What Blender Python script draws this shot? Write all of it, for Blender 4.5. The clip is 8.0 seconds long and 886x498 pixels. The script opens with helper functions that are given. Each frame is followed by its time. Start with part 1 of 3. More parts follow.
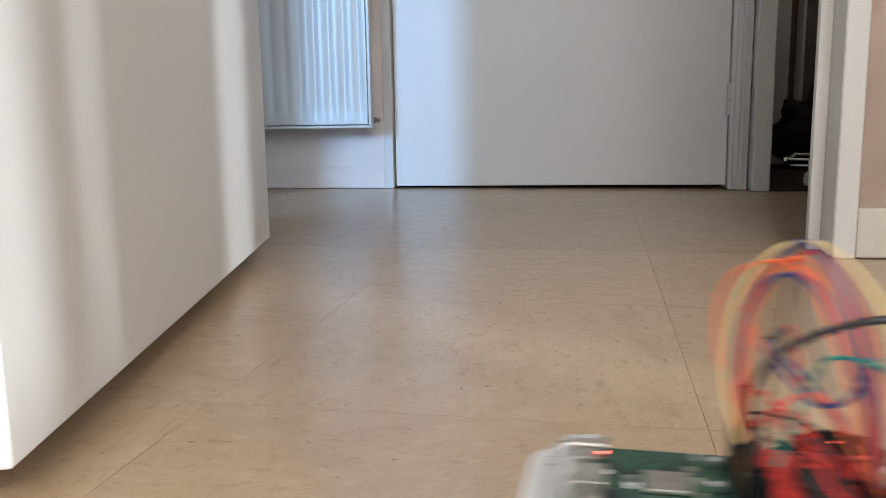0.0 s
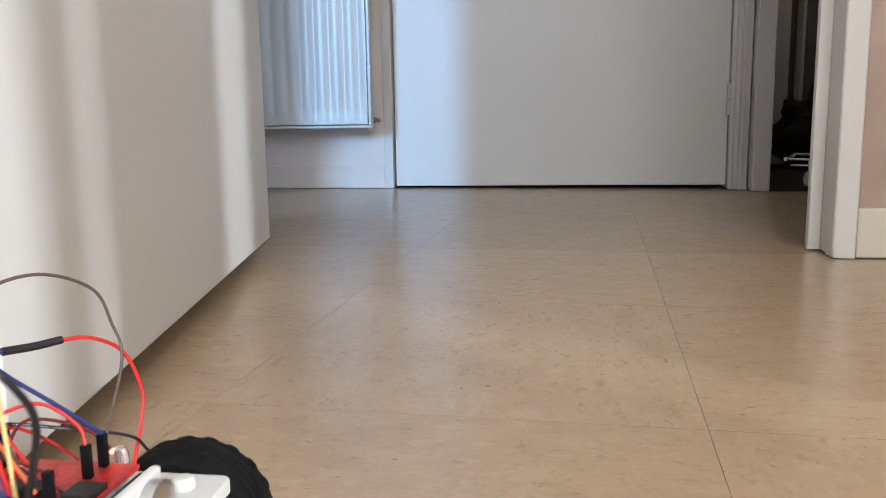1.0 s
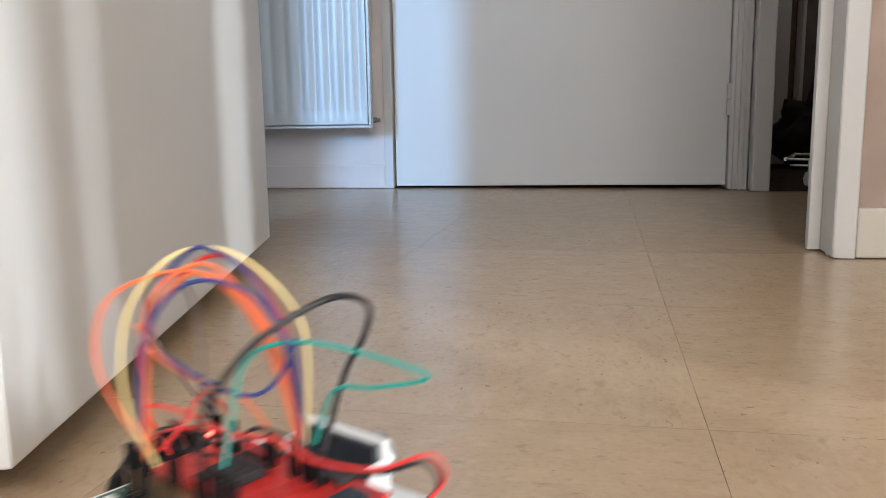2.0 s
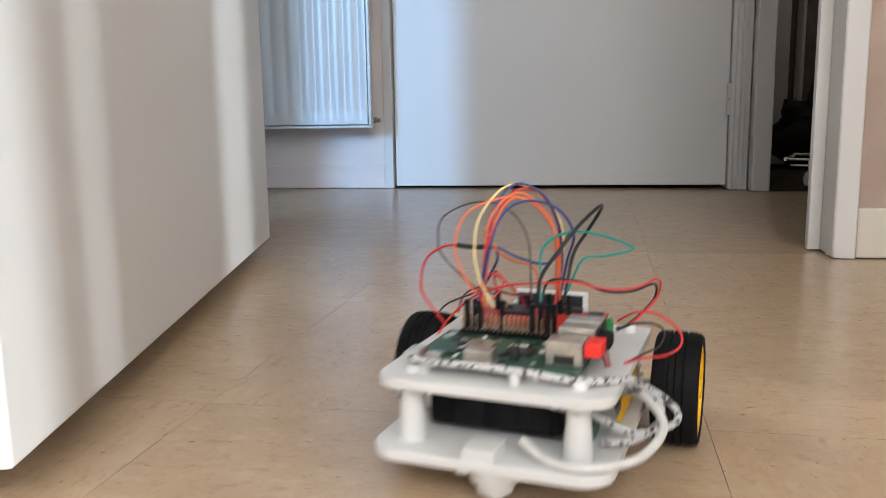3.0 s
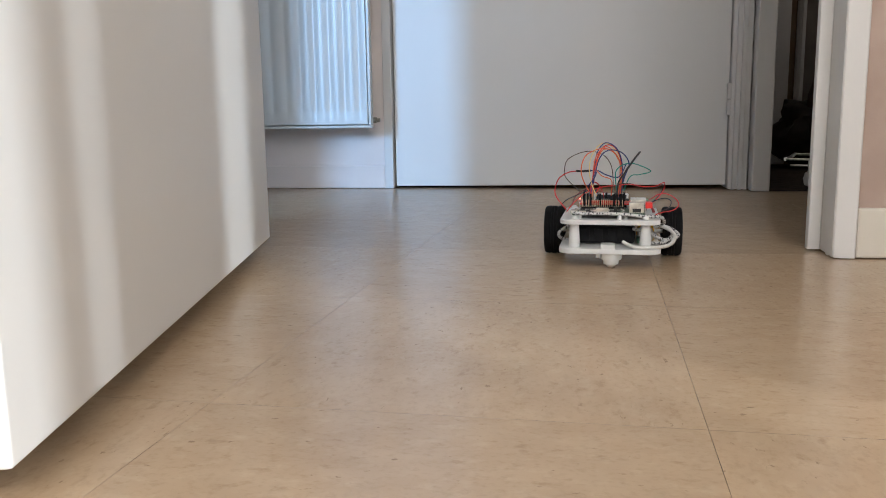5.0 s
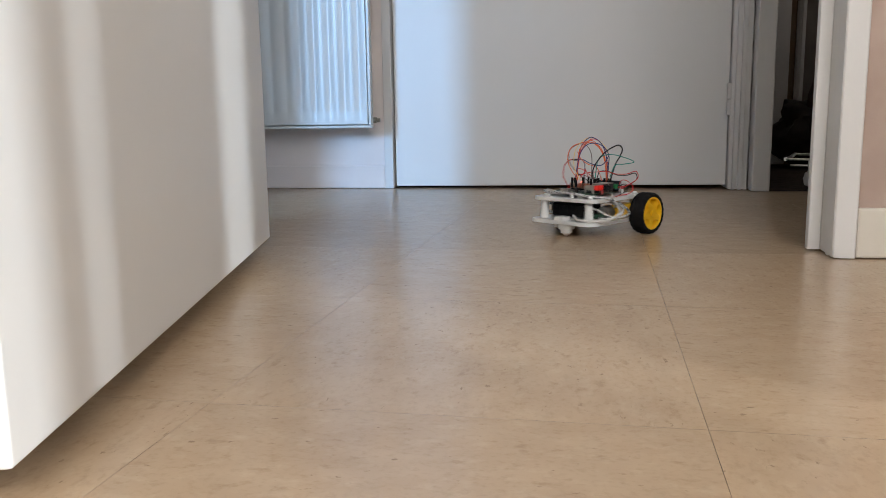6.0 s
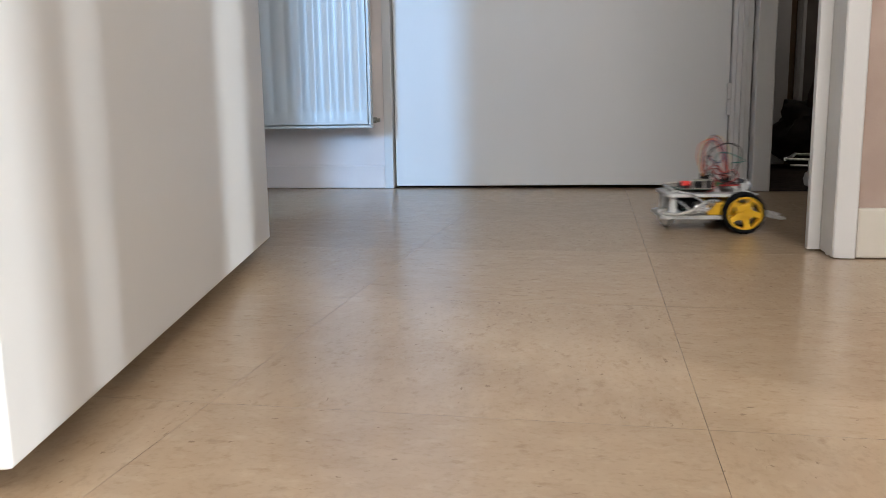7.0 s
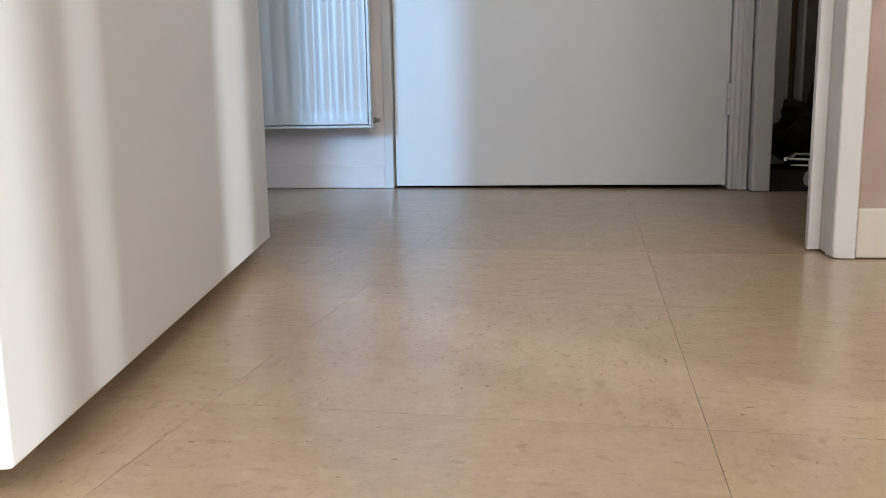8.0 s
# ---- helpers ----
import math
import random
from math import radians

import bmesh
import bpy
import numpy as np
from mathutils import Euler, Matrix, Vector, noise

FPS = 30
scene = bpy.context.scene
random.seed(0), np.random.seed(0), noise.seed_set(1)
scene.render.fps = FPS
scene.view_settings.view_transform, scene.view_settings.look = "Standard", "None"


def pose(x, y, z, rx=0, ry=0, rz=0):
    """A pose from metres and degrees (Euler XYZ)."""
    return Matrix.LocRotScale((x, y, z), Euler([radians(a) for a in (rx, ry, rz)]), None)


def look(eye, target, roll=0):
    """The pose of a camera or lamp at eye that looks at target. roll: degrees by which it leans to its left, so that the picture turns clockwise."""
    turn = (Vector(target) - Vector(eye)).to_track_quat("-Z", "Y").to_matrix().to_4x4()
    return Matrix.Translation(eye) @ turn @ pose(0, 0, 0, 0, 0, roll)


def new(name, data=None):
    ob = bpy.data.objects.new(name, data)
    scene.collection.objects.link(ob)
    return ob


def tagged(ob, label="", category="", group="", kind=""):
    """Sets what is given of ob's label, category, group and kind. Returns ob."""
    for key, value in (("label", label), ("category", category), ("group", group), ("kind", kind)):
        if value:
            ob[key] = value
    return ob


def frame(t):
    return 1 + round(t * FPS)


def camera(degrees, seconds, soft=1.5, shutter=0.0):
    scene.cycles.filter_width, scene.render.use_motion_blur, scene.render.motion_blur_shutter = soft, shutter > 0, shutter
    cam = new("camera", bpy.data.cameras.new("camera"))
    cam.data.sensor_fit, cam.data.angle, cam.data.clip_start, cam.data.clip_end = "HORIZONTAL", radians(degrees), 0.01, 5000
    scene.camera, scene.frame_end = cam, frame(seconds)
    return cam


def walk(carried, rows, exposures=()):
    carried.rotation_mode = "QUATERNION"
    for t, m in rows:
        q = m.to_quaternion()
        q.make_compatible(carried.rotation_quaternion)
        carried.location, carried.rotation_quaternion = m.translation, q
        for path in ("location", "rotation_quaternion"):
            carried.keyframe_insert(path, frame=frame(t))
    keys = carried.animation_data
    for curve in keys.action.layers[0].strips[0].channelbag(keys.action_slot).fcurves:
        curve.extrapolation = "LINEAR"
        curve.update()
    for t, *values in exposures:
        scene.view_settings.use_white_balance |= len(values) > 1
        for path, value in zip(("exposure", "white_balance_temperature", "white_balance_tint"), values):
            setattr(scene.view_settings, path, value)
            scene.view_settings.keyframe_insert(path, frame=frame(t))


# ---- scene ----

# ---------- camera: a phone propped on the floor ----------
cam = camera(57.17, 8.0, soft=0.85, shutter=0.7)
EYE, AIM, LEAN = (0.2411, -0.4593, 0.1786), (0.0551, 0.5098, 0.0167), -0.866
walk(cam, [(0.0, look(EYE, AIM, LEAN)), (8.0, look(EYE, AIM, LEAN))], exposures=[(0.0, 0.0), (8.0, 0.0)])

# ---------- world and lights ----------
world = bpy.data.worlds.new("daylight")
scene.world = world
world.use_nodes = True
sky = world.node_tree.nodes.new("ShaderNodeTexSky")
sky.sky_type = "NISHITA"
sky.sun_disc = False
sky.sun_elevation, sky.sun_rotation = radians(35), radians(120)
world.node_tree.links.new(sky.outputs[0], world.node_tree.nodes["Background"].inputs[0])
world.node_tree.nodes["Background"].inputs[1].default_value = 0.08


def window_light(name, at, to, width, height, watts, colour):
    """Area lamp in a wall opening, as daylight or as added fill."""
    data = bpy.data.lights.new(name, "AREA")
    data.shape, data.size, data.size_y, data.energy, data.color = "RECTANGLE", width, height, watts, colour
    ob = new(name, data)
    ob.matrix_world = look(at, to)
    return ob


# Unseen slit source, assumed from the bright stripes on the open door.
window_light("stripe_slit_light", (2.95, -1.60, 0.55), (-0.05, -0.05, 0.25), 0.07, 0.8, 88, (0.86, 0.94, 1.0))
window_light("window_light_rear", (0.74, -2.57, 1.95), (0.3, 0.4, 0.2), 1.5, 1.0, 46.5, (0.99, 0.982, 1.0))
# Unseen fill, added to brighten the face of the open door.
window_light("corner_fill_light", (2.35, -2.57, 1.05), (0.0, 0.3, 0.3), 1.3, 1.1, 30, (0.98, 0.985, 1.0))
window_light("window_light_hall", (-1.87, -2.57, 1.20), (-0.3, 1.5, 0.15), 0.30, 0.8, 148, (0.30, 0.58, 1.0))
# Weak fill with no known source, added to lift the unlit room.
window_light("dark_room_fill", (1.36, 2.0, 1.4), (0.9, 2.1, 0.4), 0.4, 0.8, 1.5, (1.0, 0.92, 0.85))


# ---------- materials ----------
def principled(name, colour, rough=0.5, metal=0.0, coat=0.0, spec=0.5):
    m = bpy.data.materials.new(name)
    m.use_nodes = True
    b = m.node_tree.nodes["Principled BSDF"]
    b.inputs["Base Color"].default_value = (*colour, 1)
    b.inputs["Roughness"].default_value = rough
    b.inputs["Metallic"].default_value = metal
    b.inputs["Coat Weight"].default_value = coat
    b.inputs["Coat Roughness"].default_value = 0.07
    b.inputs["Specular IOR Level"].default_value = spec
    return m


def textured(name, dark, light, rough=(0.4, 0.6), scale=(30, 30, 30), fine=400, bump=0.1, detail=6, metal=0.0, coat=0.0,
             lo=0.35, hi=0.65, spec=0.5, per_object=0.0, dist=0.001):
    """A surface whose colour and gloss vary at two scales, with fine relief."""
    m = principled(name, light, rough[0], metal, coat, spec)
    n, k = m.node_tree.nodes, m.node_tree.links
    b = n["Principled BSDF"]
    co = n.new("ShaderNodeTexCoord")
    mp = n.new("ShaderNodeMapping")
    mp.inputs["Scale"].default_value = scale
    k.new(co.outputs["Object"], mp.inputs[0])
    big = n.new("ShaderNodeTexNoise")
    big.noise_dimensions = "4D"
    big.inputs["Scale"].default_value = 1.0
    big.inputs["Detail"].default_value = detail
    k.new(mp.outputs[0], big.inputs["Vector"])
    small = n.new("ShaderNodeTexNoise")
    small.noise_dimensions = "4D"
    small.inputs["Scale"].default_value = fine
    small.inputs["Detail"].default_value = 3
    k.new(co.outputs["Object"], small.inputs["Vector"])
    info = n.new("ShaderNodeObjectInfo")
    far = n.new("ShaderNodeMath")
    far.operation = "MULTIPLY"
    far.inputs[1].default_value = 40.0
    k.new(info.outputs["Random"], far.inputs[0])
    k.new(far.outputs[0], big.inputs["W"])
    k.new(far.outputs[0], small.inputs["W"])
    ramp = n.new("ShaderNodeValToRGB")
    ramp.color_ramp.elements[0].position, ramp.color_ramp.elements[1].position = lo, hi
    ramp.color_ramp.elements[0].color, ramp.color_ramp.elements[1].color = (*dark, 1), (*light, 1)
    k.new(big.outputs[0], ramp.inputs[0])
    col = ramp.outputs[0]
    if per_object:
        hsv = n.new("ShaderNodeHueSaturation")
        rng = n.new("ShaderNodeMapRange")
        rng.inputs[3].default_value, rng.inputs[4].default_value = 1 - per_object, 1 + per_object
        k.new(info.outputs["Random"], rng.inputs[0])
        k.new(rng.outputs[0], hsv.inputs["Value"])
        k.new(col, hsv.inputs["Color"])
        col = hsv.outputs[0]
    k.new(col, b.inputs["Base Color"])
    rr = n.new("ShaderNodeMapRange")
    rr.inputs[3].default_value, rr.inputs[4].default_value = rough
    k.new(small.outputs[0], rr.inputs[0])
    k.new(rr.outputs[0], b.inputs["Roughness"])
    bp = n.new("ShaderNodeBump")
    bp.inputs["Strength"].default_value, bp.inputs["Distance"].default_value = bump, dist
    k.new(small.outputs[0], bp.inputs["Height"])
    k.new(bp.outputs[0], b.inputs["Normal"])
    return m


def vinyl_floor(name, tone):
    """Beige marbled vinyl tile: clustered pale and brown flecks in a tan ground, a worn satin gloss; tone scales its
    colour.
    """
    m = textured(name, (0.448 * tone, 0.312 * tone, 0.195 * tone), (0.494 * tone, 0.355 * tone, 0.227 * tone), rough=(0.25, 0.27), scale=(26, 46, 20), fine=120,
                 bump=0.003, lo=0.34, hi=0.66, per_object=0.03, dist=0.0005, spec=0.8)
    n, k = m.node_tree.nodes, m.node_tree.links
    b = n["Principled BSDF"]
    k.remove(b.inputs["Normal"].links[0])
    base = b.inputs["Base Color"].links[0].from_socket
    co = next(x for x in n if x.type == "TEX_COORD")
    info = next(x for x in n if x.type == "OBJECT_INFO")
    w = n.new("ShaderNodeMath")
    w.operation = "MULTIPLY"
    w.inputs[1].default_value = 71.0
    k.new(info.outputs["Random"], w.inputs[0])
    for sc, a, z, colour, seed, much in (((9, 13, 10), 0.40, 0.70, (0.455, 0.325, 0.205), 27.0, 0.5), ((60, 100, 90), 0.53, 0.74, (0.55, 0.42, 0.28), 3.0, 0.5),
                                         ((70, 120, 90), 0.56, 0.70, (0.27, 0.17, 0.095), 9.0, 0.38), ((210, 270, 90), 0.50, 0.68, (0.25, 0.16, 0.09), 33.0, 0.20),
                                         ((95, 190, 40), 0.65, 0.71, (0.13, 0.075, 0.042), 21.0, 0.5)):
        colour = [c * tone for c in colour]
        mp = n.new("ShaderNodeMapping")
        mp.inputs["Scale"].default_value = sc
        mp.inputs["Location"].default_value = (seed, seed, 0)
        k.new(co.outputs["Object"], mp.inputs[0])
        t = n.new("ShaderNodeTexNoise")
        t.noise_dimensions = "4D"
        t.inputs["Scale"].default_value = 1.0
        t.inputs["Detail"].default_value = 4
        t.inputs["Roughness"].default_value = 0.6
        k.new(mp.outputs[0], t.inputs["Vector"])
        k.new(w.outputs[0], t.inputs["W"])
        r = n.new("ShaderNodeMapRange")
        r.inputs[1].default_value, r.inputs[2].default_value = a, z
        r.inputs[4].default_value = much
        k.new(t.outputs[0], r.inputs[0])
        mix = n.new("ShaderNodeMix")
        mix.data_type = "RGBA"
        k.new(r.outputs[0], mix.inputs["Factor"])
        k.new(base, mix.inputs[6])
        mix.inputs[7].default_value = (*colour, 1)
        base = mix.outputs[2]
    k.new(base, b.inputs["Base Color"])
    return m


VINYL = vinyl_floor("marbled_vinyl", 1.0)
# Hall tiles from the doorway on are slightly darker.
VINYL_HALL = vinyl_floor("marbled_vinyl_darker", 0.93)
JOINT = textured("joint_dirt", (0.10, 0.066, 0.042), (0.38, 0.275, 0.18), rough=(0.5, 0.8), scale=(34, 34, 34), lo=0.36, hi=0.53)
DOOR_PAINT = textured("satin_white_paint", (0.70, 0.69, 0.67), (0.74, 0.73, 0.71), spec=0.32, rough=(0.42, 0.50), scale=(3, 3, 1.5), fine=160, bump=0.02, dist=0.0003)
TRIM_PAINT = textured("trim_gloss_paint", (0.60, 0.585, 0.56), (0.67, 0.655, 0.635), rough=(0.28, 0.42), scale=(14, 14, 3), fine=300, bump=0.12, dist=0.0006)
SKIRT_PAINT = textured("skirting_cream_paint", (0.58, 0.535, 0.455), (0.65, 0.60, 0.52), rough=(0.35, 0.5), scale=(10, 10, 10), fine=300, bump=0.12)
PLASTER = textured("pink_plaster", (0.40, 0.30, 0.25), (0.48, 0.37, 0.31), rough=(0.8, 0.95), scale=(12, 12, 12), fine=250, bump=0.35)
ROOM_WALL = textured("room_wall_paint", (0.64, 0.63, 0.61), (0.70, 0.69, 0.67), rough=(0.6, 0.8), scale=(9, 9, 9), fine=250, bump=0.25)
HALL_WALL = textured("hall_wall_paint", (0.70, 0.63, 0.60), (0.76, 0.69, 0.66), rough=(0.6, 0.8), scale=(9, 9, 9), fine=250, bump=0.25)
# Dark base colour stands in for the lack of light in these rooms.
SHADE_WALL = textured("shade_dark_wall", (0.10, 0.08, 0.07), (0.16, 0.13, 0.11), rough=(0.8, 0.9), scale=(9, 9, 9))
CEILING_PAINT = textured("ceiling_paint", (0.72, 0.71, 0.69), (0.78, 0.77, 0.75), rough=(0.8, 0.9), scale=(5, 5, 5))
RADIATOR_PAINT = textured("radiator_enamel", (0.55, 0.55, 0.53), (0.60, 0.60, 0.58), rough=(0.28, 0.38), scale=(8, 8, 4), bump=0.04)
BRASS = textured("valve_metal", (0.35, 0.32, 0.26), (0.55, 0.52, 0.46), rough=(0.3, 0.5), metal=0.9)
STEEL = textured("steel", (0.55, 0.55, 0.55), (0.68, 0.68, 0.68), rough=(0.22, 0.4), metal=1.0, scale=(90, 90, 90))
WHITE_PLASTIC = textured("printed_white_plastic", (0.60, 0.60, 0.585), (0.66, 0.66, 0.645), rough=(0.38, 0.5), scale=(40, 40, 40), fine=900, bump=0.08, dist=0.0004)
BLACK_PLASTIC = textured("black_plastic", (0.006, 0.006, 0.007), (0.014, 0.014, 0.015), rough=(0.4, 0.6), scale=(60, 60, 60), fine=900, spec=0.12)
TYRE_RUBBER = textured("tyre_rubber", (0.005, 0.005, 0.0055), (0.011, 0.0105, 0.0105), rough=(0.65, 0.85), scale=(80, 80, 80), fine=900, bump=0.3, spec=0.1)
YELLOW_PLASTIC = textured("yellow_plastic", (0.78, 0.42, 0.010), (0.86, 0.50, 0.020), rough=(0.35, 0.5), scale=(60, 60, 60))
PCB_GREEN = textured("green_circuit_board", (0.012, 0.048, 0.028), (0.028, 0.092, 0.056), rough=(0.35, 0.5), scale=(300, 300, 300), lo=0.45, hi=0.55)
PCB_RED = textured("red_circuit_board", (0.45, 0.018, 0.015), (0.58, 0.035, 0.028), rough=(0.3, 0.45), scale=(300, 300, 300), lo=0.45, hi=0.55)
PCB_BLACK = textured("dark_circuit_board", (0.008, 0.012, 0.018), (0.02, 0.03, 0.04), rough=(0.35, 0.5), scale=(400, 400, 400))
GOLD = principled("gold_pin", (0.66, 0.50, 0.34), 0.3, 1.0)
SILVER = textured("connector_shell", (0.42, 0.40, 0.36), (0.66, 0.63, 0.57), rough=(0.25, 0.4), metal=0.85, scale=(150, 150, 150))
CHIP = textured("chip_epoxy", (0.012, 0.012, 0.013), (0.03, 0.03, 0.03), rough=(0.4, 0.6))
RED_PLASTIC = textured("red_plastic", (0.70, 0.020, 0.015), (0.82, 0.035, 0.025), rough=(0.35, 0.5), scale=(90, 90, 90))
GREEN_PLASTIC = principled("green_plastic", (0.02, 0.19, 0.06), 0.4)
CABLE_WHITE = textured("white_cable_sheath", (0.54, 0.53, 0.50), (0.62, 0.61, 0.58), rough=(0.35, 0.5), scale=(200, 200, 200))
WIRE = {"red": principled("red_wire", (0.62, 0.022, 0.02), 0.4), "orange": principled("orange_wire", (0.78, 0.15, 0.05), 0.4),
        "blue": principled("blue_wire", (0.020, 0.034, 0.15), 0.4), "yellow": principled("yellow_wire", (0.85, 0.66, 0.28), 0.4),
        "brown": principled("brown_wire", (0.10, 0.07, 0.06), 0.45), "black": principled("black_wire", (0.012, 0.011, 0.012), 0.4),
        "teal": principled("teal_wire", (0.0, 0.25, 0.20), 0.4), "dark_red": principled("dark_red_wire", (0.17, 0.016, 0.016), 0.4)}
GLOW = bpy.data.materials.new("red_indicator_glow")
GLOW.use_nodes = True
GLOW.node_tree.nodes["Principled BSDF"].inputs["Emission Color"].default_value = (1.0, 0.07, 0.035, 1)
GLOW.node_tree.nodes["Principled BSDF"].inputs["Emission Strength"].default_value = 8.0
CLEAR = principled("clear_led_lens", (0.95, 0.94, 0.92), 0.08)
CLEAR.node_tree.nodes["Principled BSDF"].inputs["Transmission Weight"].default_value = 0.9
FABRIC_DARK = textured("dark_cloth", (0.010, 0.008, 0.008), (0.03, 0.022, 0.02), rough=(0.85, 0.95), scale=(30, 30, 30), bump=0.4)


BROWN_WOOD = textured("brown_stained_wood", (0.16, 0.10, 0.055), (0.24, 0.155, 0.09), rough=(0.5, 0.7), scale=(40, 40, 4), fine=300)

FABRIC_RED = textured("reddish_cloth", (0.045, 0.018, 0.014), (0.085, 0.038, 0.03), rough=(0.85, 0.95), scale=(30, 30, 30), bump=0.4)
DARK_SHEET = textured("dark_brown_sheet", (0.030, 0.022, 0.018), (0.060, 0.046, 0.038), rough=(0.9, 1.0), scale=(60, 60, 60), fine=600, bump=0.6, spec=0.1)


def braided_sheath():
    """White braid with scattered dark flecks."""
    m = principled("braided_cable", (0.62, 0.62, 0.6), 0.6)
    n, k = m.node_tree.nodes, m.node_tree.links
    co = n.new("ShaderNodeTexCoord")
    v = n.new("ShaderNodeTexVoronoi")
    v.inputs["Scale"].default_value = 620
    k.new(co.outputs["Object"], v.inputs["Vector"])
    r = n.new("ShaderNodeValToRGB")
    r.color_ramp.interpolation = "CONSTANT"
    r.color_ramp.elements[0].color, r.color_ramp.elements[1].color = (0.05, 0.05, 0.055, 1), (0.50, 0.50, 0.49, 1)
    r.color_ramp.elements[1].position = 0.20
    sep = n.new("ShaderNodeSeparateColor")
    k.new(v.outputs["Color"], sep.inputs[0])
    k.new(sep.outputs[0], r.inputs[0])
    k.new(r.outputs[0], n["Principled BSDF"].inputs["Base Color"])
    return m


BRAID = braided_sheath()


# ---------- shape helpers ----------
def mesh_of(name, bm, material, smooth=False):
    bmesh.ops.recalc_face_normals(bm, faces=bm.faces)
    me = bpy.data.meshes.new(name)
    bm.to_mesh(me)
    bm.free()
    me.materials.append(material)
    if smooth:
        me.shade_smooth()
        me.set_sharp_from_angle(angle=radians(35))
    return me


def part(name, bm, material, parent=None, label="", smooth=False):
    ob = new(name, mesh_of(name, bm, material, smooth))
    if parent:
        ob.parent = parent
    if label:
        tagged(ob, label)
    return ob


def structure(name, bm, material, label, parent=None, smooth=False):
    return tagged(part(name, bm, material, parent, smooth=smooth), label, kind="structure")


def add_box(bm, lo, hi, bevel=0.0, seg=2):
    vs = bmesh.ops.create_cube(bm, size=1.0)["verts"]
    for v in vs:
        v.co = Vector([lo[i] + (v.co[i] + 0.5) * (hi[i] - lo[i]) for i in range(3)])
    if bevel:
        es = list({e for v in vs for e in v.link_edges})
        bmesh.ops.bevel(bm, geom=es, offset=bevel, segments=seg, affect="EDGES", profile=0.5)
    return bm


def box(lo, hi, bevel=0.0, seg=2):
    return add_box(bmesh.new(), lo, hi, bevel, seg)


def lathe(profile, n=32, axis="Z", at=(0, 0, 0), bm=None):
    """Turn (radius, height) pairs round an axis through at."""
    bm = bm or bmesh.new()
    rings = []
    for r, h in profile:
        ring = []
        for i in range(n):
            a = 2 * math.pi * i / n
            c, s = r * math.cos(a), r * math.sin(a)
            co = {"Z": (c, s, h), "Y": (s, h, c), "X": (h, c, s)}[axis]
            ring.append(bm.verts.new(Vector(co) + Vector(at)))
        rings.append(ring)
    for a, b in zip(rings, rings[1:]):
        for i in range(n):
            bm.faces.new((a[i], a[(i + 1) % n], b[(i + 1) % n], b[i]))
    bm.faces.new(rings[0][::-1])
    bm.faces.new(rings[-1])
    return bm


def smooth_path(points, n):
    """A rounded curve through a few points."""
    p = [Vector(points[0]) * 2 - Vector(points[1])] + [Vector(q) for q in points] + [Vector(points[-1]) * 2 - Vector(points[-2])]
    out = []
    for i in range(1, len(p) - 2):
        for k in range(n):
            t = k / n
            a, b, c, d = p[i - 1], p[i], p[i + 1], p[i + 2]
            out.append(0.5 * (2 * b + (c - a) * t + (2 * a - 5 * b + 4 * c - d) * t * t + (3 * b - a - 3 * c + d) * t ** 3))
    out.append(p[-2])
    return out


def tube(points, radius, n=6, sides=8, bm=None):
    bm = bm or bmesh.new()
    path = smooth_path(points, n)
    side = None
    rings = []
    for i, q in enumerate(path):
        d = (path[min(i + 1, len(path) - 1)] - path[max(i - 1, 0)]).normalized()
        if side is None:
            side = d.orthogonal().normalized()
        side = (side - d * side.dot(d)).normalized()
        up = d.cross(side)
        rings.append([bm.verts.new(q + (side * math.cos(2 * math.pi * j / sides) + up * math.sin(2 * math.pi * j / sides)) * radius) for j in range(sides)])
    for a, b in zip(rings, rings[1:]):
        for j in range(sides):
            bm.faces.new((a[j], a[(j + 1) % sides], b[(j + 1) % sides], b[j]))
    bm.faces.new(rings[0][::-1])
    bm.faces.new(rings[-1])
    return bm


def plate(outline, z0, z1, bevel=0.0008):
    """A flat sheet with the given outline, its rims slightly eased."""
    bm = bmesh.new()
    f = bm.faces.new([bm.verts.new((x, y, z0)) for x, y in outline])
    top = bmesh.ops.extrude_face_region(bm, geom=[f])["geom"]
    bmesh.ops.translate(bm, verts=[v for v in top if isinstance(v, bmesh.types.BMVert)], vec=(0, 0, z1 - z0))
    rims = [e for e in bm.edges if len(e.link_faces) == 2 and abs(e.verts[0].co.z - e.verts[1].co.z) < 1e-6]
    bmesh.ops.bevel(bm, geom=rims, offset=bevel, segments=2, affect="EDGES", profile=0.5)
    return bm


def rounded_outline(x0, x1, half, r0, r1, n=8):
    """A rectangle from x0 to x1, with corner radius r0 at x0 and r1 at x1."""
    pts = []
    for cx, cy, r, a0 in ((x1 - r1, half - r1, r1, 0), (x0 + r0, half - r0, r0, 90), (x0 + r0, -half + r0, r0, 180), (x1 - r1, -half + r1, r1, 270)):
        for i in range(n + 1):
            a = radians(a0 + 90 * i / n)
            pts.append((cx + r * math.cos(a), cy + r * math.sin(a)))
    return pts


# ---------- the rooms ----------
TILE = 0.305
BACK, FRONT_A, FRONT_B = 1.52, 0.592, 0.70   # hall's far wall; the two faces of the wall between room and hall
LEFT, RIGHT, HIGH = -0.95, 1.40, 2.5
HINGE, JAMB = -0.262, 0.531                  # the doorway between room and hall


